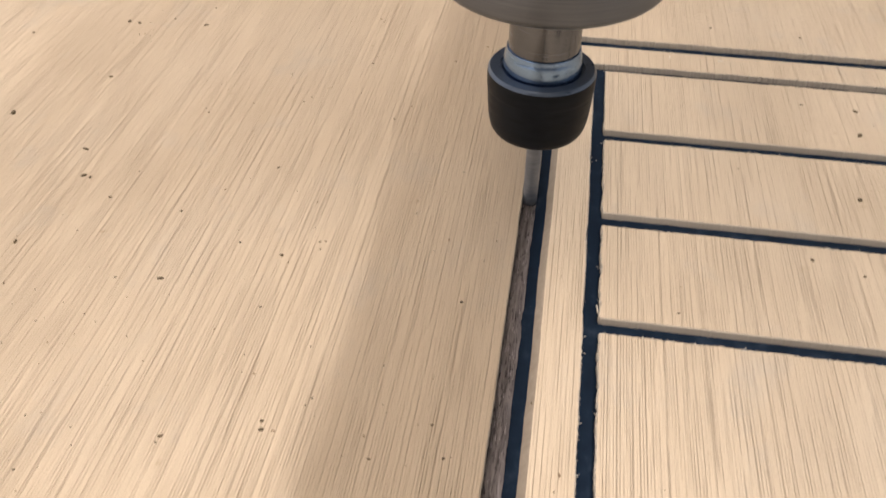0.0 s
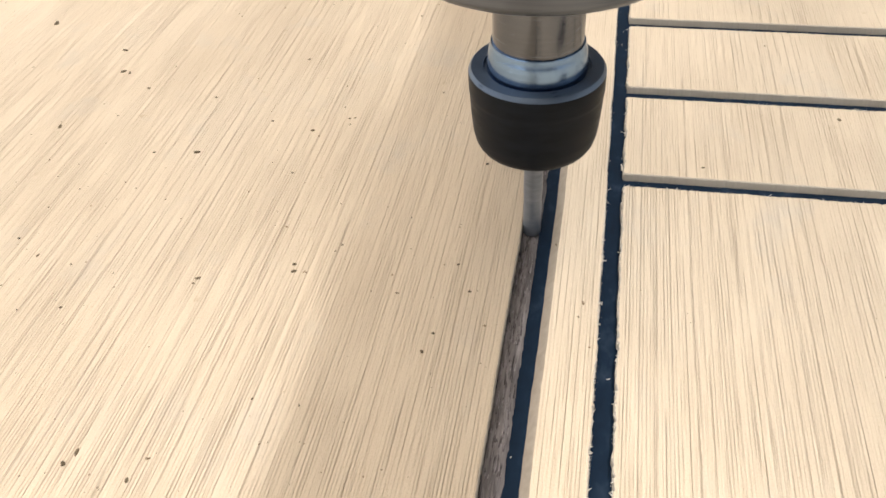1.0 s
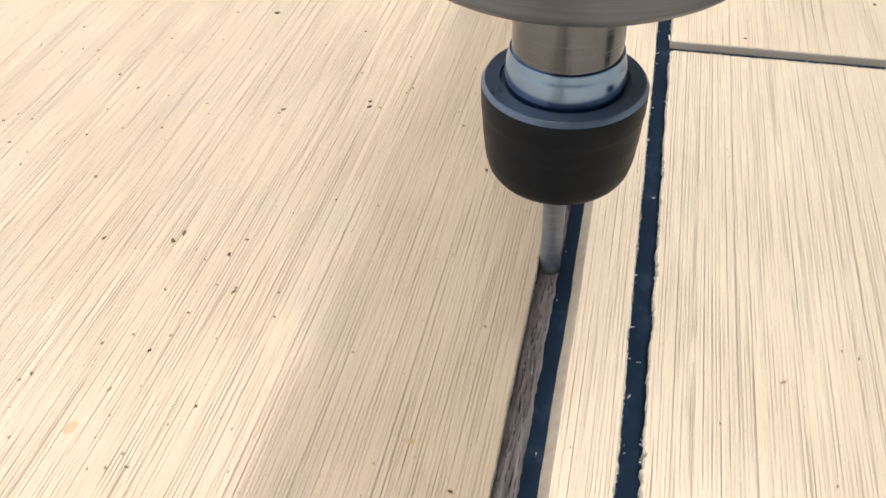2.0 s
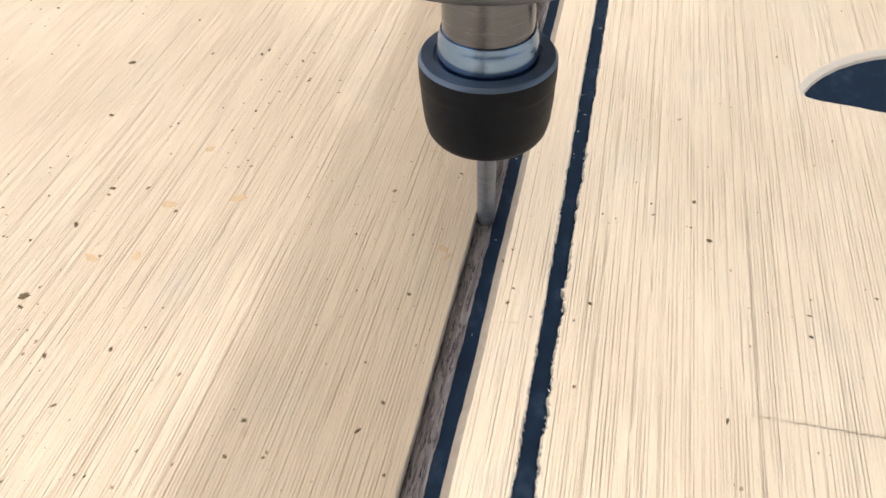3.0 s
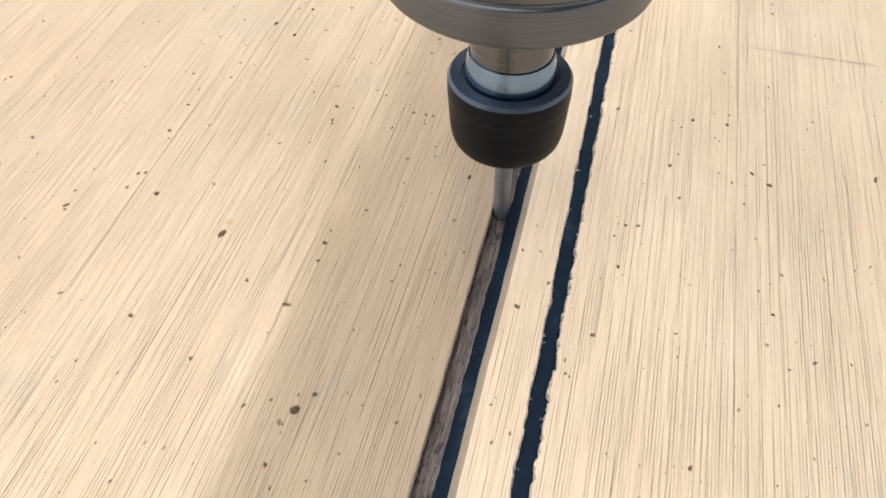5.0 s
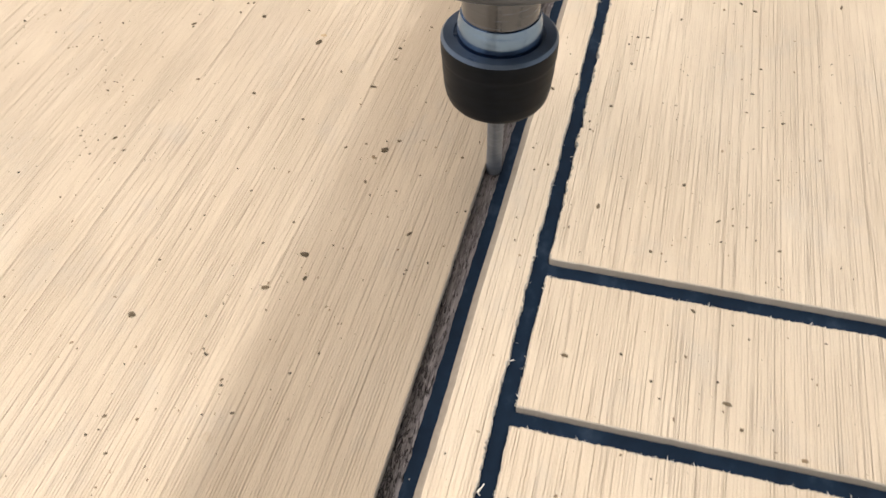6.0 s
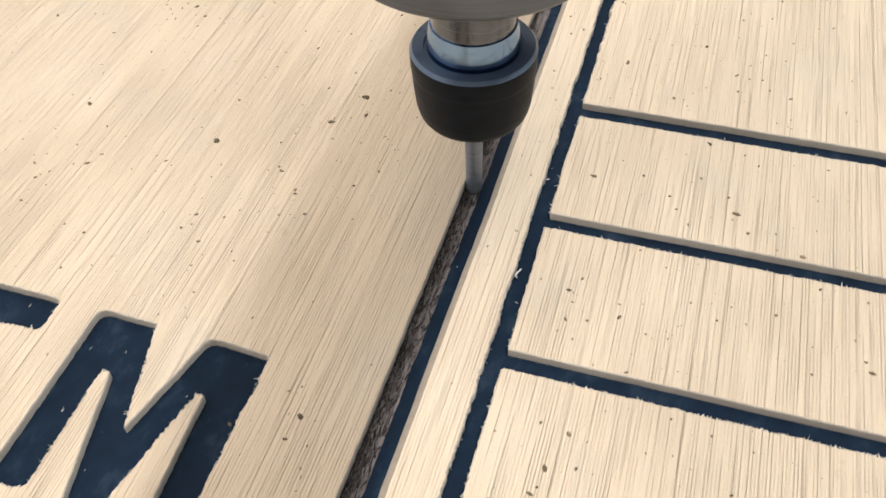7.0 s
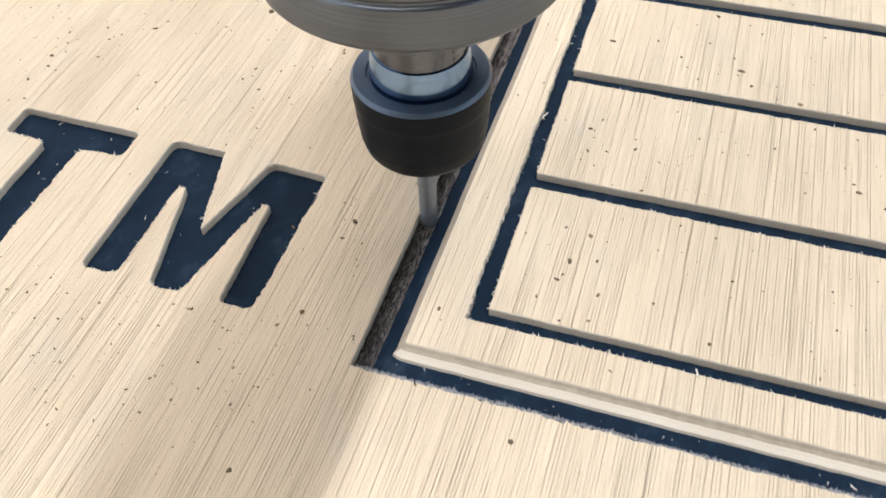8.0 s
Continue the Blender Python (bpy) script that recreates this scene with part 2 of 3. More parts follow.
def slab(loops, edges, west=None):
    """A flat piece from outlines (the outer counter-clockwise, holes clockwise), each with its edge profile of (inset, z). west: the first outline's profile where it faces -x."""
    bm = bmesh.new()
    rim, lower = [], []
    for loop, profile in zip(loops, edges):
        k, rings = len(loop), []
        out = []
        for i in range(k):
            d = loop[(i + 1) % k] - loop[i - 1]
            out.append(Vector((d.y, -d.x)).normalized() if d.length > 1e-9 else Vector((0, 0)))
        for level in range(len(profile)):
            ring = []
            for p, o in zip(loop, out):
                inset, z = west[level] if west and loop is loops[0] and o.x < -0.75 else profile[level]
                ring.append(bm.verts.new(((p.x - o.x * inset) * U, (p.y - o.y * inset) * U, z * U)))
            rings.append(ring)
        rim += [bm.edges.new((rings[0][i], rings[0][(i + 1) % k])) for i in range(k)]
        for level, (up, down) in enumerate(zip(rings, rings[1:])):
            for i in range(k):
                f = bm.faces.new((up[i], down[i], down[(i + 1) % k], up[(i + 1) % k]))
                # index 2: west shoulder with shade in its colour, and the worn south rim
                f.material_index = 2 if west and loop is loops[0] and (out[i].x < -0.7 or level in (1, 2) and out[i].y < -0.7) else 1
    made = bmesh.ops.triangle_fill(bm, use_beauty=True, use_dissolve=False, edges=rim)
    for f in made["geom"]:
        if isinstance(f, bmesh.types.BMFace):
            f.material_index = 0
    return bm


def turned(profile, steps=72):
    """A solid of revolution about z from (radius, z) in plan units, closed at both ends."""
    bm = bmesh.new()
    rings = [[bm.verts.new((r * U * math.cos(a), r * U * math.sin(a), z * U)) for a in (2 * math.pi * i / steps for i in range(steps))] for r, z in profile]
    for lo, hi in zip(rings, rings[1:]):
        for i in range(steps):
            bm.faces.new((lo[i], lo[(i + 1) % steps], hi[(i + 1) % steps], hi[i]))
    bm.faces.new(rings[0][::-1])
    bm.faces.new(rings[-1])
    return bm


def soft_profile(points, r=0.06):
    """The profile with each corner cut to a small round."""
    out = [points[0]]
    for a, p, b in zip(points, points[1:], points[2:]):
        a, p, b = Vector(a), Vector(p), Vector(b)
        q = min(r, (a - p).length * 0.45, (b - p).length * 0.45)
        s, e = p + (a - p).normalized() * q, p + (b - p).normalized() * q
        out += [tuple(s), tuple(s * 0.25 + p * 0.5 + e * 0.25), tuple(e)]
    return out + [points[-1]]


# ---- the room ----
def wall(name, x0, x1, y0, y1, z0, z1):
    bm = bmesh.new()
    box(bm, x0, x1, y0, y1, z0, z1)
    return tagged(part(name, bm, PAINT), "plain grey painted workshop wall", "wall", kind="structure")


def side_wall(name, x0, x1, win):
    bm = bmesh.new()
    box(bm, x0, x1, RY0, RY1, FLOOR, win[2])
    box(bm, x0, x1, RY0, RY1, win[3], CEIL)
    box(bm, x0, x1, RY0, win[0], win[2], win[3])
    box(bm, x0, x1, win[1], RY1, win[2], win[3])
    return tagged(part(name, bm, PAINT), "grey painted workshop wall with a wide window", "wall", kind="structure")


def room():
    wall("wall_north", RX0 - 0.2, RX1 + 0.2, RY1, RY1 + 0.2, FLOOR, CEIL)
    wall("wall_south", RX0 - 0.2, RX1 + 0.2, RY0 - 0.2, RY0, FLOOR, CEIL)
    side_wall("wall_east", RX1, RX1 + 0.2, EAST_WIN)
    side_wall("wall_west", RX0 - 0.2, RX0, WEST_WIN)
    bm = bmesh.new()
    box(bm, RX0 - 0.2, RX1 + 0.2, RY0 - 0.2, RY1 + 0.2, FLOOR - 0.15, FLOOR)
    tagged(part("floor", bm, CONCRETE), "grey concrete workshop floor", "floor", kind="structure")
    bm = bmesh.new()
    box(bm, RX0 - 0.2, FILL_OPENING[0], RY0 - 0.2, RY1 + 0.2, CEIL, CEIL + 0.15)
    box(bm, FILL_OPENING[1], RX1 + 0.2, RY0 - 0.2, RY1 + 0.2, CEIL, CEIL + 0.15)
    box(bm, FILL_OPENING[0], FILL_OPENING[1], RY0 - 0.2, FILL_OPENING[2], CEIL, CEIL + 0.15)
    box(bm, FILL_OPENING[0], FILL_OPENING[1], FILL_OPENING[3], RY1 + 0.2, CEIL, CEIL + 0.15)
    tagged(part("ceiling", bm, PAINT), "plain grey workshop ceiling with an opening added for fill light", "ceiling", kind="structure")
    for name, x, win_at in (("window_1", RX1 + 0.1, EAST_WIN), ("window_2", RX0 - 0.1, WEST_WIN)):
        win = tagged(new(name), "wide aluminium framed daylight window", "window", kind="structure")
        bm = bmesh.new()
        y0, y1, z0, z1 = win_at
        for k in range(5):
            y = y0 + 0.03 + (y1 - y0 - 0.06) * k / 4
            box(bm, x - 0.03, x + 0.03, y - 0.03, y + 0.03, z0, z1)
        box(bm, x - 0.025, x + 0.025, y0, y1, z0, z0 + 0.06)
        box(bm, x - 0.025, x + 0.025, y0, y1, z1 - 0.06, z1)
        part("window_frame", bm, ALU, win)
    light = tagged(new("strip_light"), "housing of the added ceiling strip lamp, out of view", "ceiling light", kind="structure")
    bm = bmesh.new()
    box(bm, STRIP[0] - 0.14, STRIP[0] + 0.14, STRIP[1] - 1.3, STRIP[1] + 1.3, STRIP[2] - 0.05, CEIL)
    part("housing", bm, PAINT, light)


BED_TOP = -0.33


def machine_bed():
    bed = tagged(new("machine_bed"), "flat grey-brown router table with spoilboard top", "machine bed")
    bm = bmesh.new()
    box(bm, -0.95, 0.75, -1.5, 1.2, BED_TOP * U - 0.02, BED_TOP * U)
    part("spoilboard", bm, BED, bed)
    bm = bmesh.new()
    box(bm, -0.93, 0.73, -1.48, 1.18, BED_TOP * U - 0.12, BED_TOP * U - 0.02)
    part("table_frame", bm, ALU, bed)
    for x in (-0.85, 0.65):
        for y in (-1.4, 1.1):
            bm = bmesh.new()
            box(bm, x - 0.05, x + 0.05, y - 0.05, y + 0.05, FLOOR, BED_TOP * U - 0.12)
            part("leg", bm, ALU, bed)


# ---- the foam deck panel ----
V = lambda *pts: [Vector(p) for p in pts]  # noqa: E731
rect = lambda x0, x1, y0, y1: [(x0, y0), (x1, y0), (x1, y1), (x0, y1)]  # noqa: E731
RIGHT = 22.0  # where the panel ends beside the view
OUT_X0, OUT_Y0, OUT_Y1 = -2.46, -58.64, 16.4  # outer groove, outside edge
STRIP_X0, STRIP_Y0, STRIP_Y1 = -1.50, -57.72, 15.62  # outer groove, inside edge
IN_X0, IN_Y0, IN_Y1 = -0.43, -56.70, 14.24  # inner groove, outside edge
TRENCH = (-2.48, -2.02, -58.68, 16.38)
# lower and upper edge of each plank
PLANKS = [(-56.30, -52.20), (-51.68, -47.68), (-47.16, -43.08), (-42.47, -0.12), (0.42, 4.37), (4.98, 9.02), (9.62, 13.73)]

LETTER_T = [(-14.65, -53.14), (-10.90, -53.20), (-10.88, -54.16), (-12.15, -54.22), (-12.15, -57.85), (-13.31, -57.85), (-13.31, -54.20), (-14.62, -54.15)]
LETTER_M = [
    (-9.81, -57.84), (-9.83, -53.18), (-8.25, -53.24), (-7.53, -55.98), (-6.83, -53.24), (-5.22, -53.36), (-5.18, -57.90), (-6.06, -57.90),
    (-6.22, -54.72), (-6.42, -54.72), (-7.08, -57.92), (-7.88, -57.90), (-8.60, -54.78), (-8.82, -54.72), (-8.82, -57.84),
]
M_ROUND = [0.22, 0.3, 0.05, 0.06, 0.3, 0.1, 0.25, 0.22, 0.05, 0.05, 0.5, 0.25, 0.05, 0.05, 0.3]


STAINS = [(-10.15, -15.63, 0.16), (-8.59, -17.53, 0.2), (-10.25, -18.05, 0.2), (-3.0, -18.45, 0.13), (-2.85, -18.72, 0.12), (-4.03, -14.65, 0.1), (-10.18, -20.02, 0.15), (-11.2, -20.3, 0.18), (-9.3, -34.1, 0.14)]
SCUFFS = [(-1.5, -0.5, -20.5, -0.02), (0.2, 5.3, -20.52, -0.06), (3.6, 8.5, -22.1, -0.03)]


def nearside(p, across):
    """Cutters tear the edge that faces away from the light more than the other."""
    return (1.5 if p.y < -14 else 1.0) if abs(across.x) > 0.7 else (1.1 if across.y > 0.3 else 0.35)


def clockwise(loop):
    s = sum(a.x * b.y - b.x * a.y for a, b in zip(loop, loop[1:] + loop[:1]))
    return loop if s < 0 else loop[::-1]


def oculus():
    """The leaf-shaped recess in the long middle plank."""
    cx, cy, r = 10.45, -11.66, 5.06
    top = [(cx + r * math.cos(a), cy + r * math.sin(a)) for a in (radians(157 - 8 * k) for k in range(17))]
    low = [(15.2, -11.69), (12.5, -11.59), (10.5, -11.24), (8.66, -10.79), (7.1, -10.46), (6.3, -10.32), (5.9, -10.16)]
    return clockwise(V(*top, *low))


def deck_panel():
    deck = tagged(new("foam_deck_panel"), "tan brushed foam deck panel with navy routed grooves", "foam panel")
    # navy layer, cut through along the trench
    hole = clockwise(rounded(rect(TRENCH[0], TRENCH[1], TRENCH[2], TRENCH[3]), 0.12))
    hole = clockwise(ragged(hole, 0.035, 0.09, 3.0))
    score = clockwise(ragged(rounded(rect(-1.95, RIGHT + 2.3, -58.70, -58.53), 0.05), 0.03, 0.09, 5.0))
    outer = V(*rect(-70, 45, -110, 90))
    part("navy_layer", slab([outer, hole, score], [((0, -0.24), (0, BED_TOP))] * 3), (NAVY, NAVY), deck, "dark navy foam under layer")
    # outer field with the cut letters
    ring = clockwise(ragged(rounded(rect(OUT_X0, RIGHT + 2.47, OUT_Y0, OUT_Y1), 0.1), 0.03, 0.08, 7.0, lambda p, a: 0.0 if p.x > 13 else (0.6 if abs(a.x) > 0.5 else 1.6)))
    t = clockwise(ragged(rounded(LETTER_T, 0.18), 0.05, 0.06, 11.0, lambda p, a: 1.2 if a.y > 0.4 or a.x < -0.6 else 0.35))
    m = clockwise(ragged(rounded(LETTER_M, M_ROUND), 0.05, 0.06, 12.0, lambda p, a: 1.1 if a.y > 0.3 or a.x < -0.6 else 0.4))
    part("outer_field", slab([V(*rect(-70, 45, -110, 90)), ring, t, m], [PLAIN_EDGE] * 4), (TAN, TAN_CUT), deck)
    # border strip with a rounded outer shoulder
    out = ragged(rounded(rect(STRIP_X0, RIGHT + 1.50, STRIP_Y0, STRIP_Y1), 0.03), 0.012, 0.3, 15.0)
    out = [Vector((p.x + 0.05 * noise.noise(Vector((p.y * 0.22, 0.0, 7.0))), p.y)) if p.x < 0 and -56 < p.y < 14 else p for p in out]
    inner = clockwise(ragged(rounded(rect(IN_X0, RIGHT + 0.43, IN_Y0, IN_Y1), 0.05), 0.045, 0.06, 17.0, lambda p, a: 0.0 if p.x > 13 else nearside(p, a)))
    part("border_strip", slab([out, inner], [ROUND_EDGE, PLAIN_EDGE], WEST_EDGE), (TAN, TAN_CUT, WORN_SHADED), deck)
    # planks
    for i, (y0, y1) in enumerate(PLANKS):
        loop = ragged(rounded(rect(0.0, RIGHT, y0, y1), 0.06), 0.045, 0.06, 20.0 + i * 3, lambda p, a: 0.0 if p.x > 13 else ((2.0 if -40 < p.y < -14 else 1.1) if abs(a.x) > 0.6 else (0.3 if a.y < 0 else 0.9)))
        loops, kinds = [loop], [PLAIN_EDGE]
        if y1 - y0 > 10:
            loops.append(clockwise(ragged(oculus(), 0.03, 0.08, 33.0, lambda p, a: 1.0 if a.y > 0 else 0.15)))
            kinds.append(((0.0, 0.0), (-0.04, -0.02), (-0.17, -0.14), (-0.20, -0.24)))
        part("plank", slab(loops, kinds), (TAN, TAN_CUT), deck)
    # soaked-in stains and a faint straight scuff across the long plank
    for i, (x, y, size) in enumerate(STAINS):
        rng, bm = random.Random(90 + i), bmesh.new()
        lump(bm, x, y, 0.0, size, 0.006, rng)
        part("stain", bm, STAIN, deck, "faint brown stain")
    for i, (x0, x1, y, slope) in enumerate(SCUFFS):
        bm = bmesh.new()
        p, q = Vector((x0, y)), Vector((x1, y + slope * (x1 - x0)))
        loop = ragged([p, q, q + Vector((0, 0.03)), p + Vector((0, 0.03))], 0.03, 0.08, 60.0 + i)
        bm.faces.new([bm.verts.new((v.x * U, v.y * U, 0.006 * U)) for v in loop])
        part("scuff_mark", bm, SCUFF, deck, "faint straight scuff line")
    return deck


# ---- the router spindle ----
BIT_X, BIT_Y, FEED, EASE = -2.232, 5.352, 7.425, 0.012  # plan units; the feed is a second's way towards -y


def bit_place(t):
    return BIT_X * U, (BIT_Y - FEED * t + EASE * (t - 4) ** 2) * U, 0


def router_spindle():
    sp = tagged(new("router_spindle"), "steel router spindle with black collet nut and cutter", "router spindle")
    sp.location = bit_place(0)
    body = soft_profile([(0.0, 7.0), (1.3, 7.0), (2.87, 7.0), (3.02, 7.15), (3.0, 7.92), (2.94, 7.96), (2.94, 8.04), (3.0, 8.07), (3.02, 9.4), (3.5, 9.7), (3.55, 38.0), (3.3, 38.2), (0.0, 38.2)], 0.05)
    part("body", turned([(max(r, 0.001), z) for r, z in body], 96), BRUSHED, sp, smooth=False)
    shaft = soft_profile([(0.0, 5.0), (0.97, 5.0), (0.985, 5.1), (0.985, 7.0), (0.0, 7.0)], 0.03)
    part("shaft", turned([(max(r, 0.001), z) for r, z in shaft], 96), SHAFT, sp, "ground steel shaft")
    collar = [(0.001, 4.0), (1.10, 4.0), (1.115, 4.4), (1.108, 4.6), (1.09, 4.78), (1.06, 4.93), (1.035, 5.0), (1.03, 5.06), (1.02, 5.09), (0.95, 5.095), (0.001, 5.095)]
    part("collar", turned(collar, 96), SKY_STEEL, sp, "polished steel collar above the nut, sky reflection in its colour")
    nut = soft_profile([(0.001, 2.42), (0.36, 2.42), (1.10, 2.42), (1.27, 2.50), (1.37, 2.66), (1.43, 2.92), (1.475, 3.4), (1.50, 3.86), (1.515, 3.93), (1.522, 4.38), (1.47, 4.47), (1.19, 4.47), (1.18, 4.32), (0.001, 3.9)], 0.05)
    part("collet_nut", turned(nut, 96), BLACKED, sp, "black oxide collet nut")
    # separate ring over the nut's top, to carry the painted sky sheen
    ring = [(1.175, 4.42), (1.185, 4.478), (1.455, 4.478), (1.50, 4.425), (1.52, 4.385), (1.50, 4.36)]
    part("top_ring", turned(ring, 96), RING, sp, "top face of the nut, tinted blue-grey for the sky it reflects")
    bit = soft_profile([(0.001, BED_TOP + 0.01), (0.19, BED_TOP + 0.01), (0.228, BED_TOP + 0.06), (0.228, 0.9), (0.234, 1.0), (0.234, 2.6), (0.001, 2.6)], 0.02)
    part("cutter", turned(bit, 32), CARBIDE, sp, "grey carbide cutter")
    # unseen plate added to join body and beam; also deepens shade beside the bit
    bm = bmesh.new()
    box(bm, 0.6 * U, 7.6 * U, -3.0 * U, 3.0 * U, 26.2 * U, 29.5 * U)
    bmesh.ops.bevel(bm, geom=bm.edges[:], offset=0.2 * U, segments=2, affect="EDGES")
    part("carriage", bm, ALU, sp, "unseen carriage plate, added to join the beam and shade the panel")
    # unseen crossbar and its clamp, added to darken the panel's far side
    bm = bmesh.new()
    box(bm, -0.86, 0.70, 5.4 * U, 10.5 * U, 30.0 * U, 38.0 * U)
    bmesh.ops.bevel(bm, geom=bm.edges[:], offset=0.3 * U, segments=2, affect="EDGES")
    part("bridge", bm, ALU, sp, "grey aluminium bridge behind the spindle")
    bm = bmesh.new()
    box(bm, -3.2 * U, 3.2 * U, 3.3 * U, 5.5 * U, 30.5 * U, 37.5 * U)
    part("clamp", bm, ALU, sp, "spindle clamp block")
    for ob in sp.children:
        for p in ob.data.polygons:
            p.use_smooth = True
        ob.data.set_sharp_from_angle(angle=radians(35))
    return sp


# ---- crumbs, dust and fibres ----
def lump(bm, x, y, z, size, tall, rng):
    k, turn = rng.choice((5, 6, 7)), rng.random() * 6.28
    ln, wd, ring = size * rng.uniform(0.8, 1.5), size * rng.uniform(0.5, 0.9), []
    cs, sn = math.cos(turn), math.sin(turn)
    for lev, f in ((0.0, 1.0), (0.55, 0.85)):
        row = []
        for i in range(k):
            a, w = 6.2832 * i / k, f * rng.uniform(0.65, 1.15)
            px, py = ln * w * math.cos(a), wd * w * math.sin(a)
            row.append(bm.verts.new(((x + px * cs - py * sn) * U, (y + px * sn + py * cs) * U, (z + tall * lev) * U)))
        ring.append(row)
    tip = bm.verts.new((x * U, y * U, (z + tall) * U))
    for i in range(k):
        j = (i + 1) % k
        bm.faces.new((ring[0][i], ring[0][j], ring[1][j], ring[1][i]))
        bm.faces.new((ring[1][i], ring[1][j], tip))
    bm.faces.new(ring[0][::-1])


# place of the larger crumbs and half their width, stretch by stretch
CRUMBS_FAR = [
    (4.20, 18.02, 0.07), (7.72, 17.74, 0.08), (-16.13, 14.72, 0.10), (-19.31, 14.52, 0.13), (-18.86, 14.44, 0.10), (-22.65, 12.93, 0.08),
    (6.98, 12.45, 0.07), (8.81, 12.30, 0.11), (8.67, 10.73, 0.11), (-18.12, 10.16, 0.09), (-20.37, 7.24, 0.18), (7.92, 6.91, 0.12),
    (-10.35, 5.61, 0.06), (-16.90, 5.57, 0.10), (-16.30, 4.17, 0.10), (-16.05, 4.12, 0.08), (5.99, 3.75, 0.07), (7.33, 3.26, 0.07),
    (-14.99, 3.25, 0.06), (2.09, 0.93, 0.05), (-16.76, 0.80, 0.11), (-12.03, -0.00, 0.10), (-1.56, -2.75, 0.04), (-6.90, -3.69, 0.04),
    (-7.77, -4.29, 0.08), (-7.72, -4.54, 0.07), (-3.41, -4.67, 0.05), (-13.30, -5.02, 0.04), (-9.95, -5.09, 0.07), (-9.98, -5.28, 0.05),
    (-18.16, -5.97, 0.06), (-19.07, -7.96, 0.12),
]
CRUMBS_UPPER = [
    (-10.40, -10.24, 0.08), (-10.54, -10.54, 0.09), (-9.12, -10.71, 0.06), (-12.12, -10.76, 0.06), (-14.43, -11.71, 0.10), (-10.59, -13.64, 0.04),
    (-13.67, -14.58, 0.10), (-18.77, -14.96, 0.11), (2.83, -15.62, 0.07), (1.85, -16.30, 0.04), (2.75, -16.62, 0.04), (3.19, -17.04, 0.07),
    (-11.07, -17.55, 0.06), (-11.98, -17.73, 0.08), (-15.72, -17.95, 0.08), (-11.96, -17.99, 0.05), (-9.95, -18.30, 0.07), (-1.54, -18.61, 0.05),
    (5.28, -19.14, 0.05), (-12.20, -19.24, 0.09), (-1.22, -19.94, 0.07), (-3.45, -20.09, 0.06), (-14.03, -21.14, 0.07), (-8.79, -21.52, 0.03),
    (-14.73, -21.75, 0.10), (-12.12, -21.77, 0.13), (0.46, -22.03, 0.06), (3.47, -22.32, 0.08), (-9.37, -22.87, 0.07), (-3.25, -23.16, 0.07),
    (-10.69, -23.31, 0.09), (-3.57, -23.92, 0.08),
]
CRUMBS_MIDDLE = [
    (-5.85, -24.10, 0.07), (-11.64, -24.47, 0.12), (-9.80, -24.48, 0.06), (-2.80, -24.78, 0.05), (-10.75, -25.02, 0.09), (0.47, -26.56, 0.07),
    (3.80, -26.58, 0.07), (-3.64, -26.65, 0.05), (2.44, -27.02, 0.04), (-7.96, -27.02, 0.05), (-4.41, -27.25, 0.09), (7.97, -28.16, 0.11),
    (-5.66, -28.23, 0.06), (-5.04, -28.26, 0.06), (-8.08, -28.50, 0.09), (4.53, -28.71, 0.08), (5.01, -29.11, 0.08), (-7.96, -29.34, 0.06),
    (2.55, -30.23, 0.08), (-12.65, -30.81, 0.08), (1.51, -31.63, 0.06), (-16.51, -32.08, 0.09), (-18.41, -32.55, 0.18), (-12.46, -32.75, 0.08),
    (-10.35, -32.76, 0.06), (-5.83, -32.76, 0.06), (-12.65, -32.83, 0.08), (1.14, -33.26, 0.07), (-16.78, -33.44, 0.08), (-12.68, -33.46, 0.08),
    (-11.76, -33.49, 0.12), (-6.53, -34.23, 0.11),
]
CRUMBS_LOWER = [
    (-0.53, -34.25, 0.07), (-13.99, -34.52, 0.08), (-9.33, -34.53, 0.13), (-6.50, -34.88, 0.09), (-16.44, -35.06, 0.08), (-1.17, -35.20, 0.09),
    (5.95, -35.28, 0.09), (0.76, -35.65, 0.07), (-8.04, -35.96, 0.07), (-6.77, -36.48, 0.09), (-10.39, -37.70, 0.07), (-1.24, -38.19, 0.06),
    (-8.39, -38.58, 0.07), (3.22, -38.76, 0.08), (-5.21, -38.85, 0.08), (-5.51, -39.35, 0.14), (-6.68, -39.52, 0.06), (4.23, -40.01, 0.06),
    (0.97, -40.20, 0.10), (5.84, -40.75, 0.06), (-13.63, -40.78, 0.10), (-5.65, -40.81, 0.08), (-13.09, -41.23, 0.07), (-7.06, -42.83, 0.06),
    (3.76, -43.36, 0.08), (-5.71, -43.40, 0.04), (-7.58, -43.77, 0.06), (-6.33, -43.90, 0.11), (3.17, -43.96, 0.04), (-6.05, -44.68, 0.08),
    (-6.93, -45.22, 0.10), (0.86, -45.48, 0.09),
]
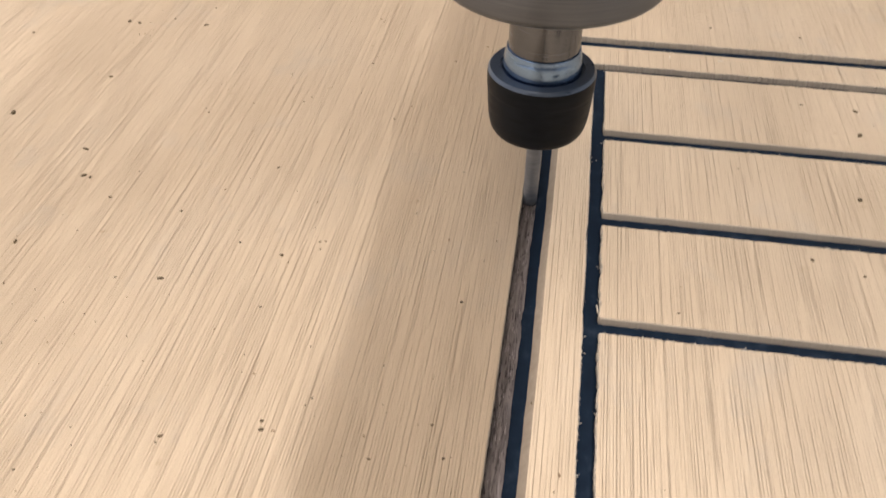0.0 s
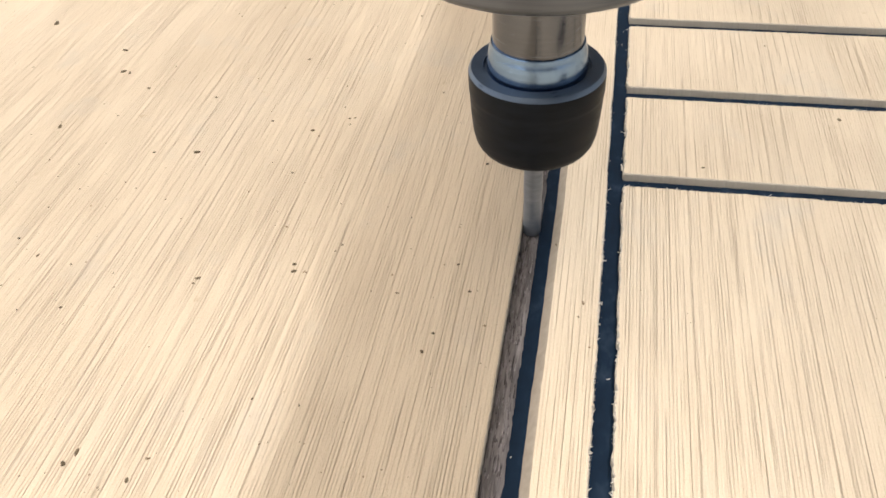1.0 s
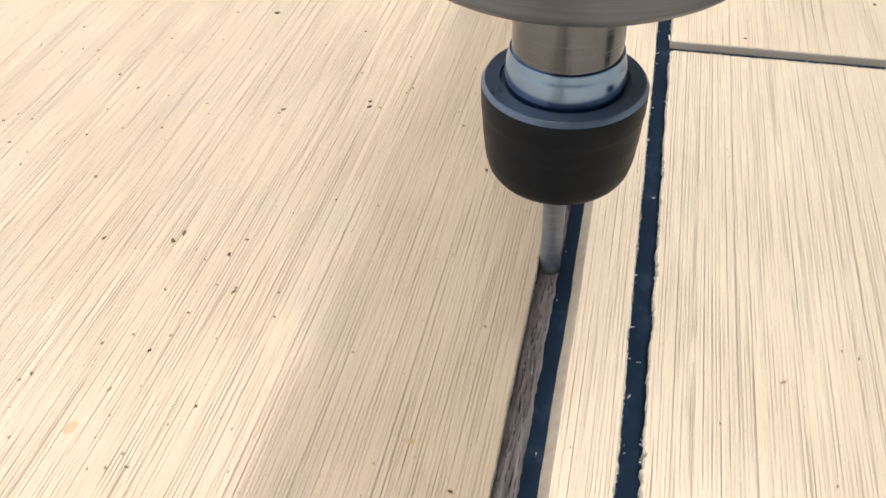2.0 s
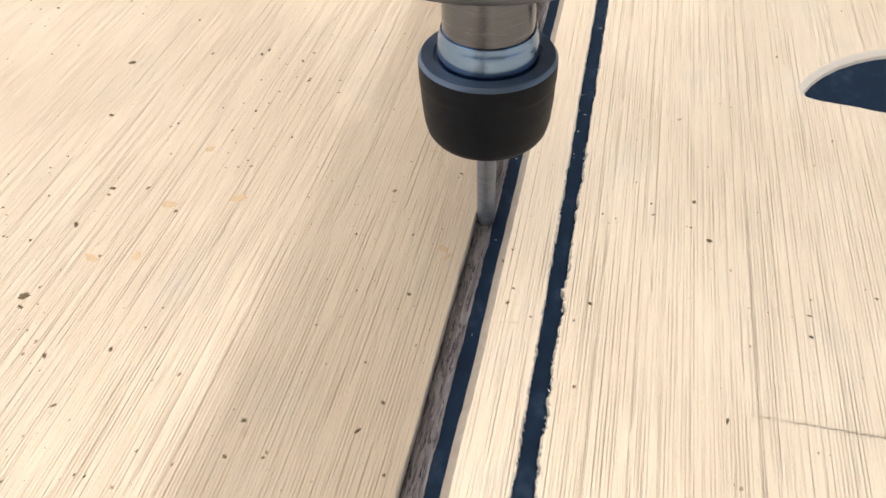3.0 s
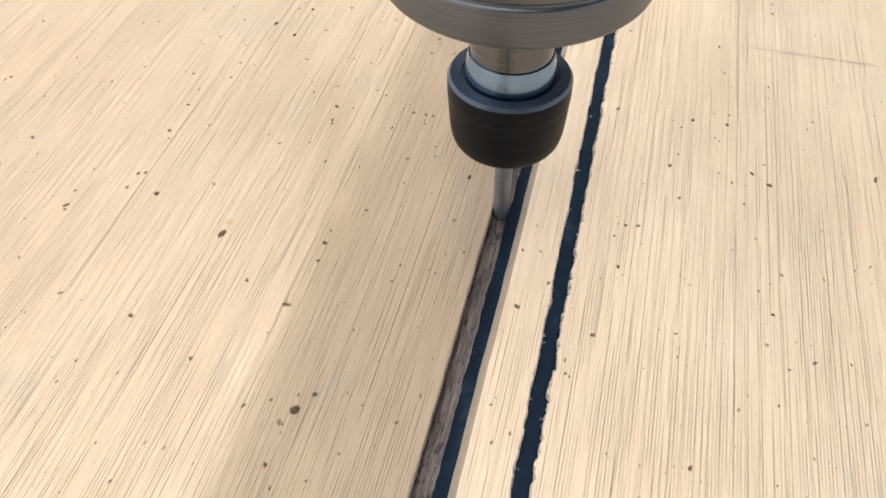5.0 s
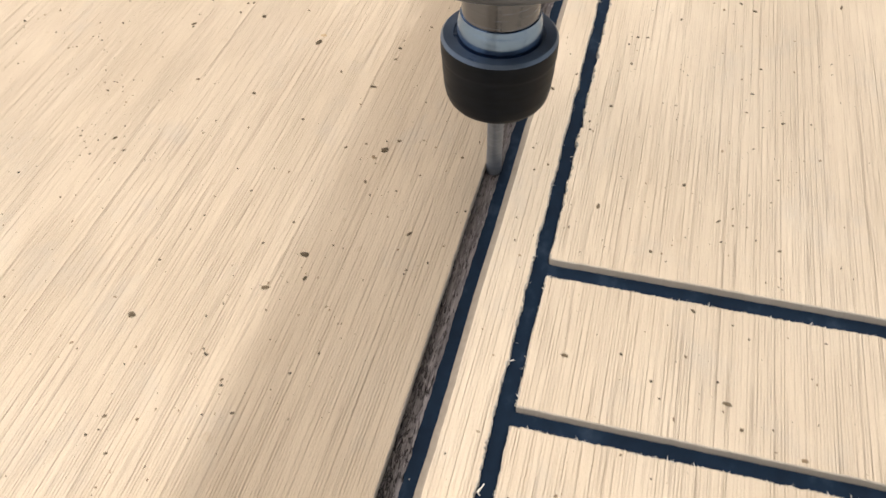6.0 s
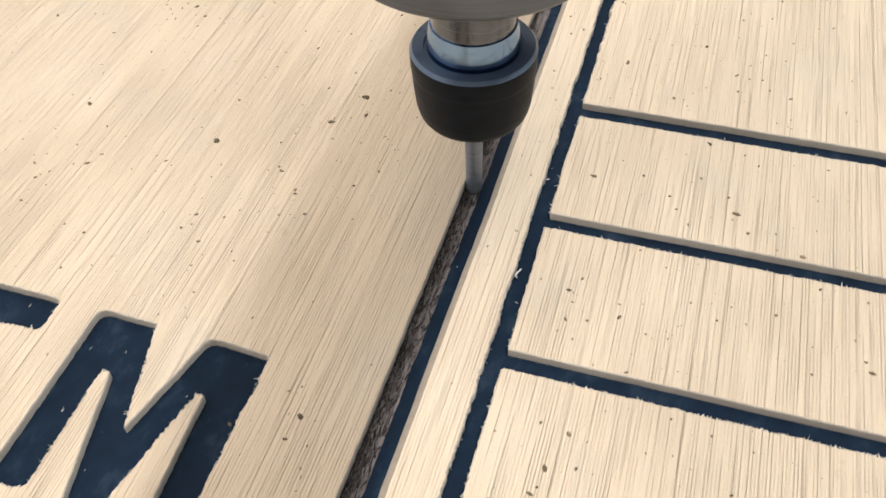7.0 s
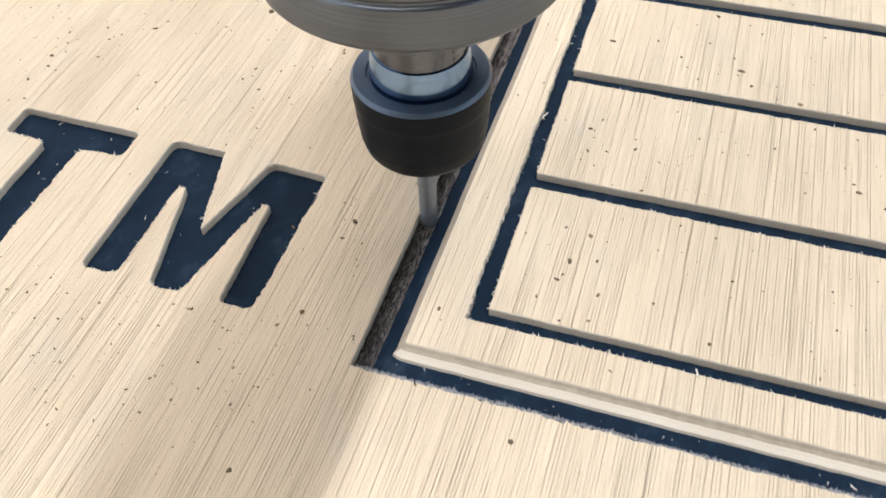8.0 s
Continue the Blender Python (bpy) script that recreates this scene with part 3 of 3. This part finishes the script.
CRUMBS_CORNER = [
    (4.68, -45.93, 0.09), (5.02, -46.54, 0.07), (-6.17, -46.75, 0.04), (-9.84, -46.86, 0.13), (-7.55, -47.52, 0.05), (-12.99, -48.70, 0.08),
    (1.02, -49.58, 0.06), (-14.10, -49.60, 0.06), (2.32, -50.07, 0.06), (1.11, -50.47, 0.06), (-15.35, -50.82, 0.08), (-15.36, -52.02, 0.08),
    (1.16, -53.35, 0.06), (1.48, -54.39, 0.08), (-3.92, -54.64, 0.13), (1.31, -55.02, 0.07), (3.57, -55.09, 0.05), (-5.33, -55.24, 0.06),
    (-4.01, -55.24, 0.06), (4.91, -55.86, 0.07), (2.25, -55.99, 0.05), (-1.07, -56.63, 0.06), (2.97, -57.17, 0.05), (-4.05, -57.62, 0.08),
    (-4.45, -58.11, 0.05), (-10.24, -58.40, 0.04), (-0.94, -58.69, 0.05), (1.36, -59.42, 0.08), (-6.85, -60.62, 0.05), (-3.85, -61.68, 0.07),
]


def crumbs():
    for i, (x, y, s) in enumerate(CRUMBS_FAR + CRUMBS_UPPER + CRUMBS_MIDDLE + CRUMBS_LOWER + CRUMBS_CORNER):
        rng = random.Random(50 + i)
        bm = bmesh.new()
        lump(bm, 0, 0, 0.0, s * 0.95, s * 0.5, rng)
        ob = part("foam_crumb", bm, CRUMB)
        ob.location = (x * U, y * U, 0.0)
        tagged(ob, "dark brown foam crumb lying on the tan panel", "crumb", "crumbs on the panel")


# place, turn and length of the larger curled shavings
SHAVINGS = [(-0.30, -49.35, -0.10, 100, 0.34), (-0.36, -45.9, -0.12, 70, 0.2), (8.0, -58.35, -0.235, 20, 0.16), (4.76, -56.70, -0.03, 150, 0.25), (-0.42, 15.4, -0.1, 95, 0.3), (2.46, 15.2, -0.05, 120, 0.3), (4.37, 15.2, -0.05, 60, 0.3), (-0.02, 0.9, -0.22, 130, 0.35)]


def shavings():
    for i, (x, y, z, turn, ln) in enumerate(SHAVINGS):
        rng, bm, prev = random.Random(140 + i), bmesh.new(), None
        for k in range(9):
            f = k / 8
            a = 0.4 + 3.6 * f
            px, py, pz = ln * (f - 0.5) + 0.05 * math.cos(a), 0.07 * math.sin(a), 0.02 + 0.05 * (1 - math.cos(a)) * 0.5
            w = 0.026 * (1.0 - 0.7 * abs(f - 0.45)) * rng.uniform(0.7, 1.2)
            row = [bm.verts.new(((px + e * 0.3 * w) * U, (py + e * w) * U, (pz + h) * U)) for e, h in ((-1, 0), (1, 0), (0.6, 0.016), (-0.6, 0.016))]
            if prev:
                for j in range(4):
                    bm.faces.new((prev[j], prev[(j + 1) % 4], row[(j + 1) % 4], row[j]))
            else:
                bm.faces.new(row)
            prev = row
        bm.faces.new(prev[::-1])
        ob = part("foam_shaving", bm, FUZZ)
        ob.location, ob.rotation_euler = (x * U, y * U, z * U), (0, 0, radians(turn))
        tagged(ob, "pale curled foam shaving caught in a groove", "shaving", "shavings in the grooves")


def on_tan(x, y):
    """Whether the place lies on a tan top, clear of grooves and letters."""
    if OUT_X0 - 0.1 < x < STRIP_X0 + 0.1 and y > OUT_Y0 - 0.1 or IN_X0 - 0.1 < x < 0.1:
        return False
    if x >= 0.1:
        return any(a + 0.1 < y < b - 0.1 for a, b in PLANKS) and not (5.6 < x < 17 and -12.2 < y < -6.6)
    if x < -5 and -58.1 < y < -53.0:
        return not (-15 < x < -10.6) and not (-10 < x < -5)
    return x < OUT_X0 - 0.1 or STRIP_Y0 + 0.1 < y < IN_Y0 - 0.1 or IN_Y0 < y < STRIP_Y1 - 0.1


def dust():
    rng, bm, made = random.Random(8), bmesh.new(), 0
    while made < 5200:
        x, y = rng.uniform(-34, 13), rng.uniform(-66, 24)
        clump = 0.5 + 0.9 * noise.noise(Vector((x * 0.16, y * 0.16, 4.0)))
        way = min(1.0, max(0.0, (8 - y) / 50))
        want = (0.15 + 0.85 * way) * (1.0 if x < -2 else 0.2 + 0.6 * way) * clump
        if rng.random() > want or not on_tan(x, y):
            continue
        s = 0.014 + (0.036 if rng.random() > 0.07 else 0.075) * rng.random() ** 3
        lump(bm, x, y, 0.0, s, s * 0.7, rng)
        made += 1
    tagged(part("foam_dust", bm, CRUMB), "fine dark foam dust scattered over the tan panel", "dust", kind="stuff")


def sliver(bm, x, y, z, dx, dy, width, rise, rng, sway=0.5):
    """A thin torn fibre that starts at an edge and leans out over the groove."""
    nx, ny = -dy, dx
    k = math.hypot(dx, dy) or 1.0
    nx, ny, prev = nx / k * width, ny / k * width, None
    bend = rng.uniform(-sway, sway)
    for f in (0.0, 0.5, 1.0):
        w = 1.0 - 0.75 * f
        cx, cy = x + dx * f - nx / width * bend * k * f * f, y + dy * f - ny / width * bend * k * f * f
        row = [bm.verts.new(((cx + nx * w * e) * U, (cy + ny * w * e) * U, (z + rise * f + h) * U)) for e, h in ((-1, 0), (1, 0), (0, width))]
        if prev:
            for i in range(3):
                bm.faces.new((prev[i], prev[(i + 1) % 3], row[(i + 1) % 3], row[i]))
        prev = row


def trench_shreds():
    """Torn strands lying along the cut-through trench."""
    rng, bm = random.Random(31), bmesh.new()
    for _ in range(2600):
        x, y = TRENCH[0] + 0.03 + 0.38 * rng.random(), rng.uniform(TRENCH[2] + 0.2, TRENCH[3] - 0.5)
        ln = 0.08 + 0.35 * rng.random() ** 2
        sliver(bm, x, y, BED_TOP + 0.005 + 0.05 * rng.random() ** 2, rng.uniform(-0.02, 0.02), ln, rng.uniform(0.008, 0.022), rng.uniform(0, 0.02), rng, 0.08)
    tagged(part("foam_shreds", bm, SHRED), "grey-brown torn strands along the cut-through trench", "foam shreds", kind="stuff")


def trench_debris():
    """Dark matted strands that fill the trench near its corner."""
    rng, bm = random.Random(37), bmesh.new()
    for _ in range(1100):
        y = TRENCH[2] + 0.15 + 14.0 * rng.random() ** 1.6
        x = TRENCH[0] + 0.02 + (0.42 if rng.random() < 0.5 else 0.18) * rng.random()
        ln = 0.05 + 0.22 * rng.random() ** 2
        sliver(bm, x, y, BED_TOP + 0.03 + 0.07 * rng.random() ** 2, rng.uniform(-0.06, 0.06), ln, rng.uniform(0.010, 0.026), rng.uniform(0, 0.03), rng, 0.3)
    tagged(part("foam_debris", bm, DARK_SHRED), "dark matted foam debris in the trench corner", "foam debris", kind="stuff")


def fuzz():
    rng, bm, lip = random.Random(21), bmesh.new(), bmesh.new()

    def at(x, y, dx, dy, long=1.0, into=None):
        ln = long * (0.028 + 0.03 * rng.random() + (0.10 * rng.random() ** 2 if rng.random() < 0.10 else 0.0))
        a = rng.uniform(-0.8, 0.8)
        cs, sn = math.cos(a), math.sin(a)
        sliver(into or bm, x, y, -0.03 - 0.04 * rng.random(), (dx * cs - dy * sn) * ln, (dx * sn + dy * cs) * ln, rng.uniform(0.008, 0.018), rng.uniform(-0.02, 0.05), rng)

    def along(count, place):
        for _ in range(count):
            at(*place(rng.random()))

    for y0, y1 in PLANKS:
        along(300, lambda f: (0.02 + f * 11.5, y1 - 0.02, 0, 1))
        along(int((y1 - y0) * 13), lambda f: (0.02, y0 + f * (y1 - y0), -1, 0))
    along(340, lambda f: (IN_X0 + f * 12.0, IN_Y0 - 0.02, 0, 1))
    along(260, lambda f: (IN_X0 + f * 11.0, STRIP_Y1 - 0.02, 0, 1))
    along(950, lambda f: (IN_X0 - 0.02, IN_Y0 + f * (IN_Y1 - IN_Y0), 1, 0))
    along(300, lambda f: (OUT_X0 + f * 12.0, OUT_Y0 - 0.01, 0, 1, 0.8))
    for _ in range(2600):
        at(OUT_X0 + 0.1 + rng.random() * 12.0, OUT_Y0 - 0.02 + 0.07 * rng.random(), 0, 1, 0.8, lip)
    tagged(part("foam_lip_fuzz", lip, GREY_FUZZ), "grey fuzzy torn lip along the outer groove", "foam fibres", kind="stuff")
    for corners, radius in ((LETTER_T, 0.18), (LETTER_M, M_ROUND)):
        loop = clockwise(rounded(corners, radius))
        for p, q in zip(loop, loop[1:] + loop[:1]):
            d = q - p
            if d.length < 1e-6:
                continue
            inward = Vector((d.y, -d.x)) / d.length
            weight = 1.0 if inward.y > 0.3 or inward.x < -0.6 else 0.12
            for _ in range(int(d.length * 22 * weight + rng.random())):
                o = p.lerp(q, rng.random()) - inward * 0.02
                at(o.x, o.y, inward.x, inward.y)
    for x0, x1, y0, y1, count in ((-9.7, -5.3, -57.6, -53.4, 12), (-14.4, -11.0, -54.0, -53.3, 4), (-13.2, -12.3, -57.6, -54.2, 4), (-1.7, 9.0, -58.4, -58.1, 16), (-2.0, -1.8, -58, 15, 9), (-0.4, -0.05, -56, 13, 10)):
        for _ in range(count):
            x, y, a = rng.uniform(x0, x1), rng.uniform(y0, y1), rng.uniform(0, 6.28)
            if all(b < y < t for b, t in ((y0, y1),)):
                ln = 0.02 + 0.10 * rng.random() ** 3
                sliver(bm, x, y, -0.238, ln * math.cos(a), ln * math.sin(a), rng.uniform(0.007, 0.016), rng.uniform(0, 0.03), rng)
    tagged(part("foam_fuzz", bm, FUZZ), "pale torn foam fibres along the groove edges", "foam fibres", kind="stuff")


def gantry_beam():
    """An unseen beam added above the cut to shade a strip of the panel; the spindle travels along it."""
    beam = tagged(new("gantry_beam"), "unseen aluminium beam added above the panel to shade a strip", "gantry beam")
    bm = bmesh.new()
    outline = rounded(rect(2.4, 5.4, 22.0, 26.0), 0.3)
    ends = [[bm.verts.new((p.x * U, y, p.y * U)) for p in outline] for y in (-1.38, 1.12)]
    for i in range(len(outline)):
        j = (i + 1) % len(outline)
        bm.faces.new((ends[0][i], ends[0][j], ends[1][j], ends[1][i]))
    bm.faces.new(ends[0])
    bm.faces.new(ends[1][::-1])
    part("rail", bm, ALU, beam)
    for y in (-1.34, 1.08):
        bm = bmesh.new()
        box(bm, 2.45 * U, 5.35 * U, y - 0.03, y + 0.03, BED_TOP * U, 22.0 * U)
        part("upright", bm, ALU, beam)


room()
machine_bed()
gantry_beam()
deck_panel()
SPINDLE = router_spindle()
crumbs()
shavings()
dust()
trench_shreds()
trench_debris()
fuzz()


def motions():
    """The spindle feeds towards -y at an even pace while shaft, nut and cutter spin."""
    walk(SPINDLE, [(t, pose(*bit_place(t))) for t in (0, 1, 2, 3, 4, 5, 6, 7, 8)])
    for piece in SPINDLE.children:
        if not piece.name.startswith(("body", "carriage", "bridge", "clamp")):
            walk(piece, [(k / 10, pose(0, 0, 0, 0, 0, -80 * k)) for k in range(81)])


motions()
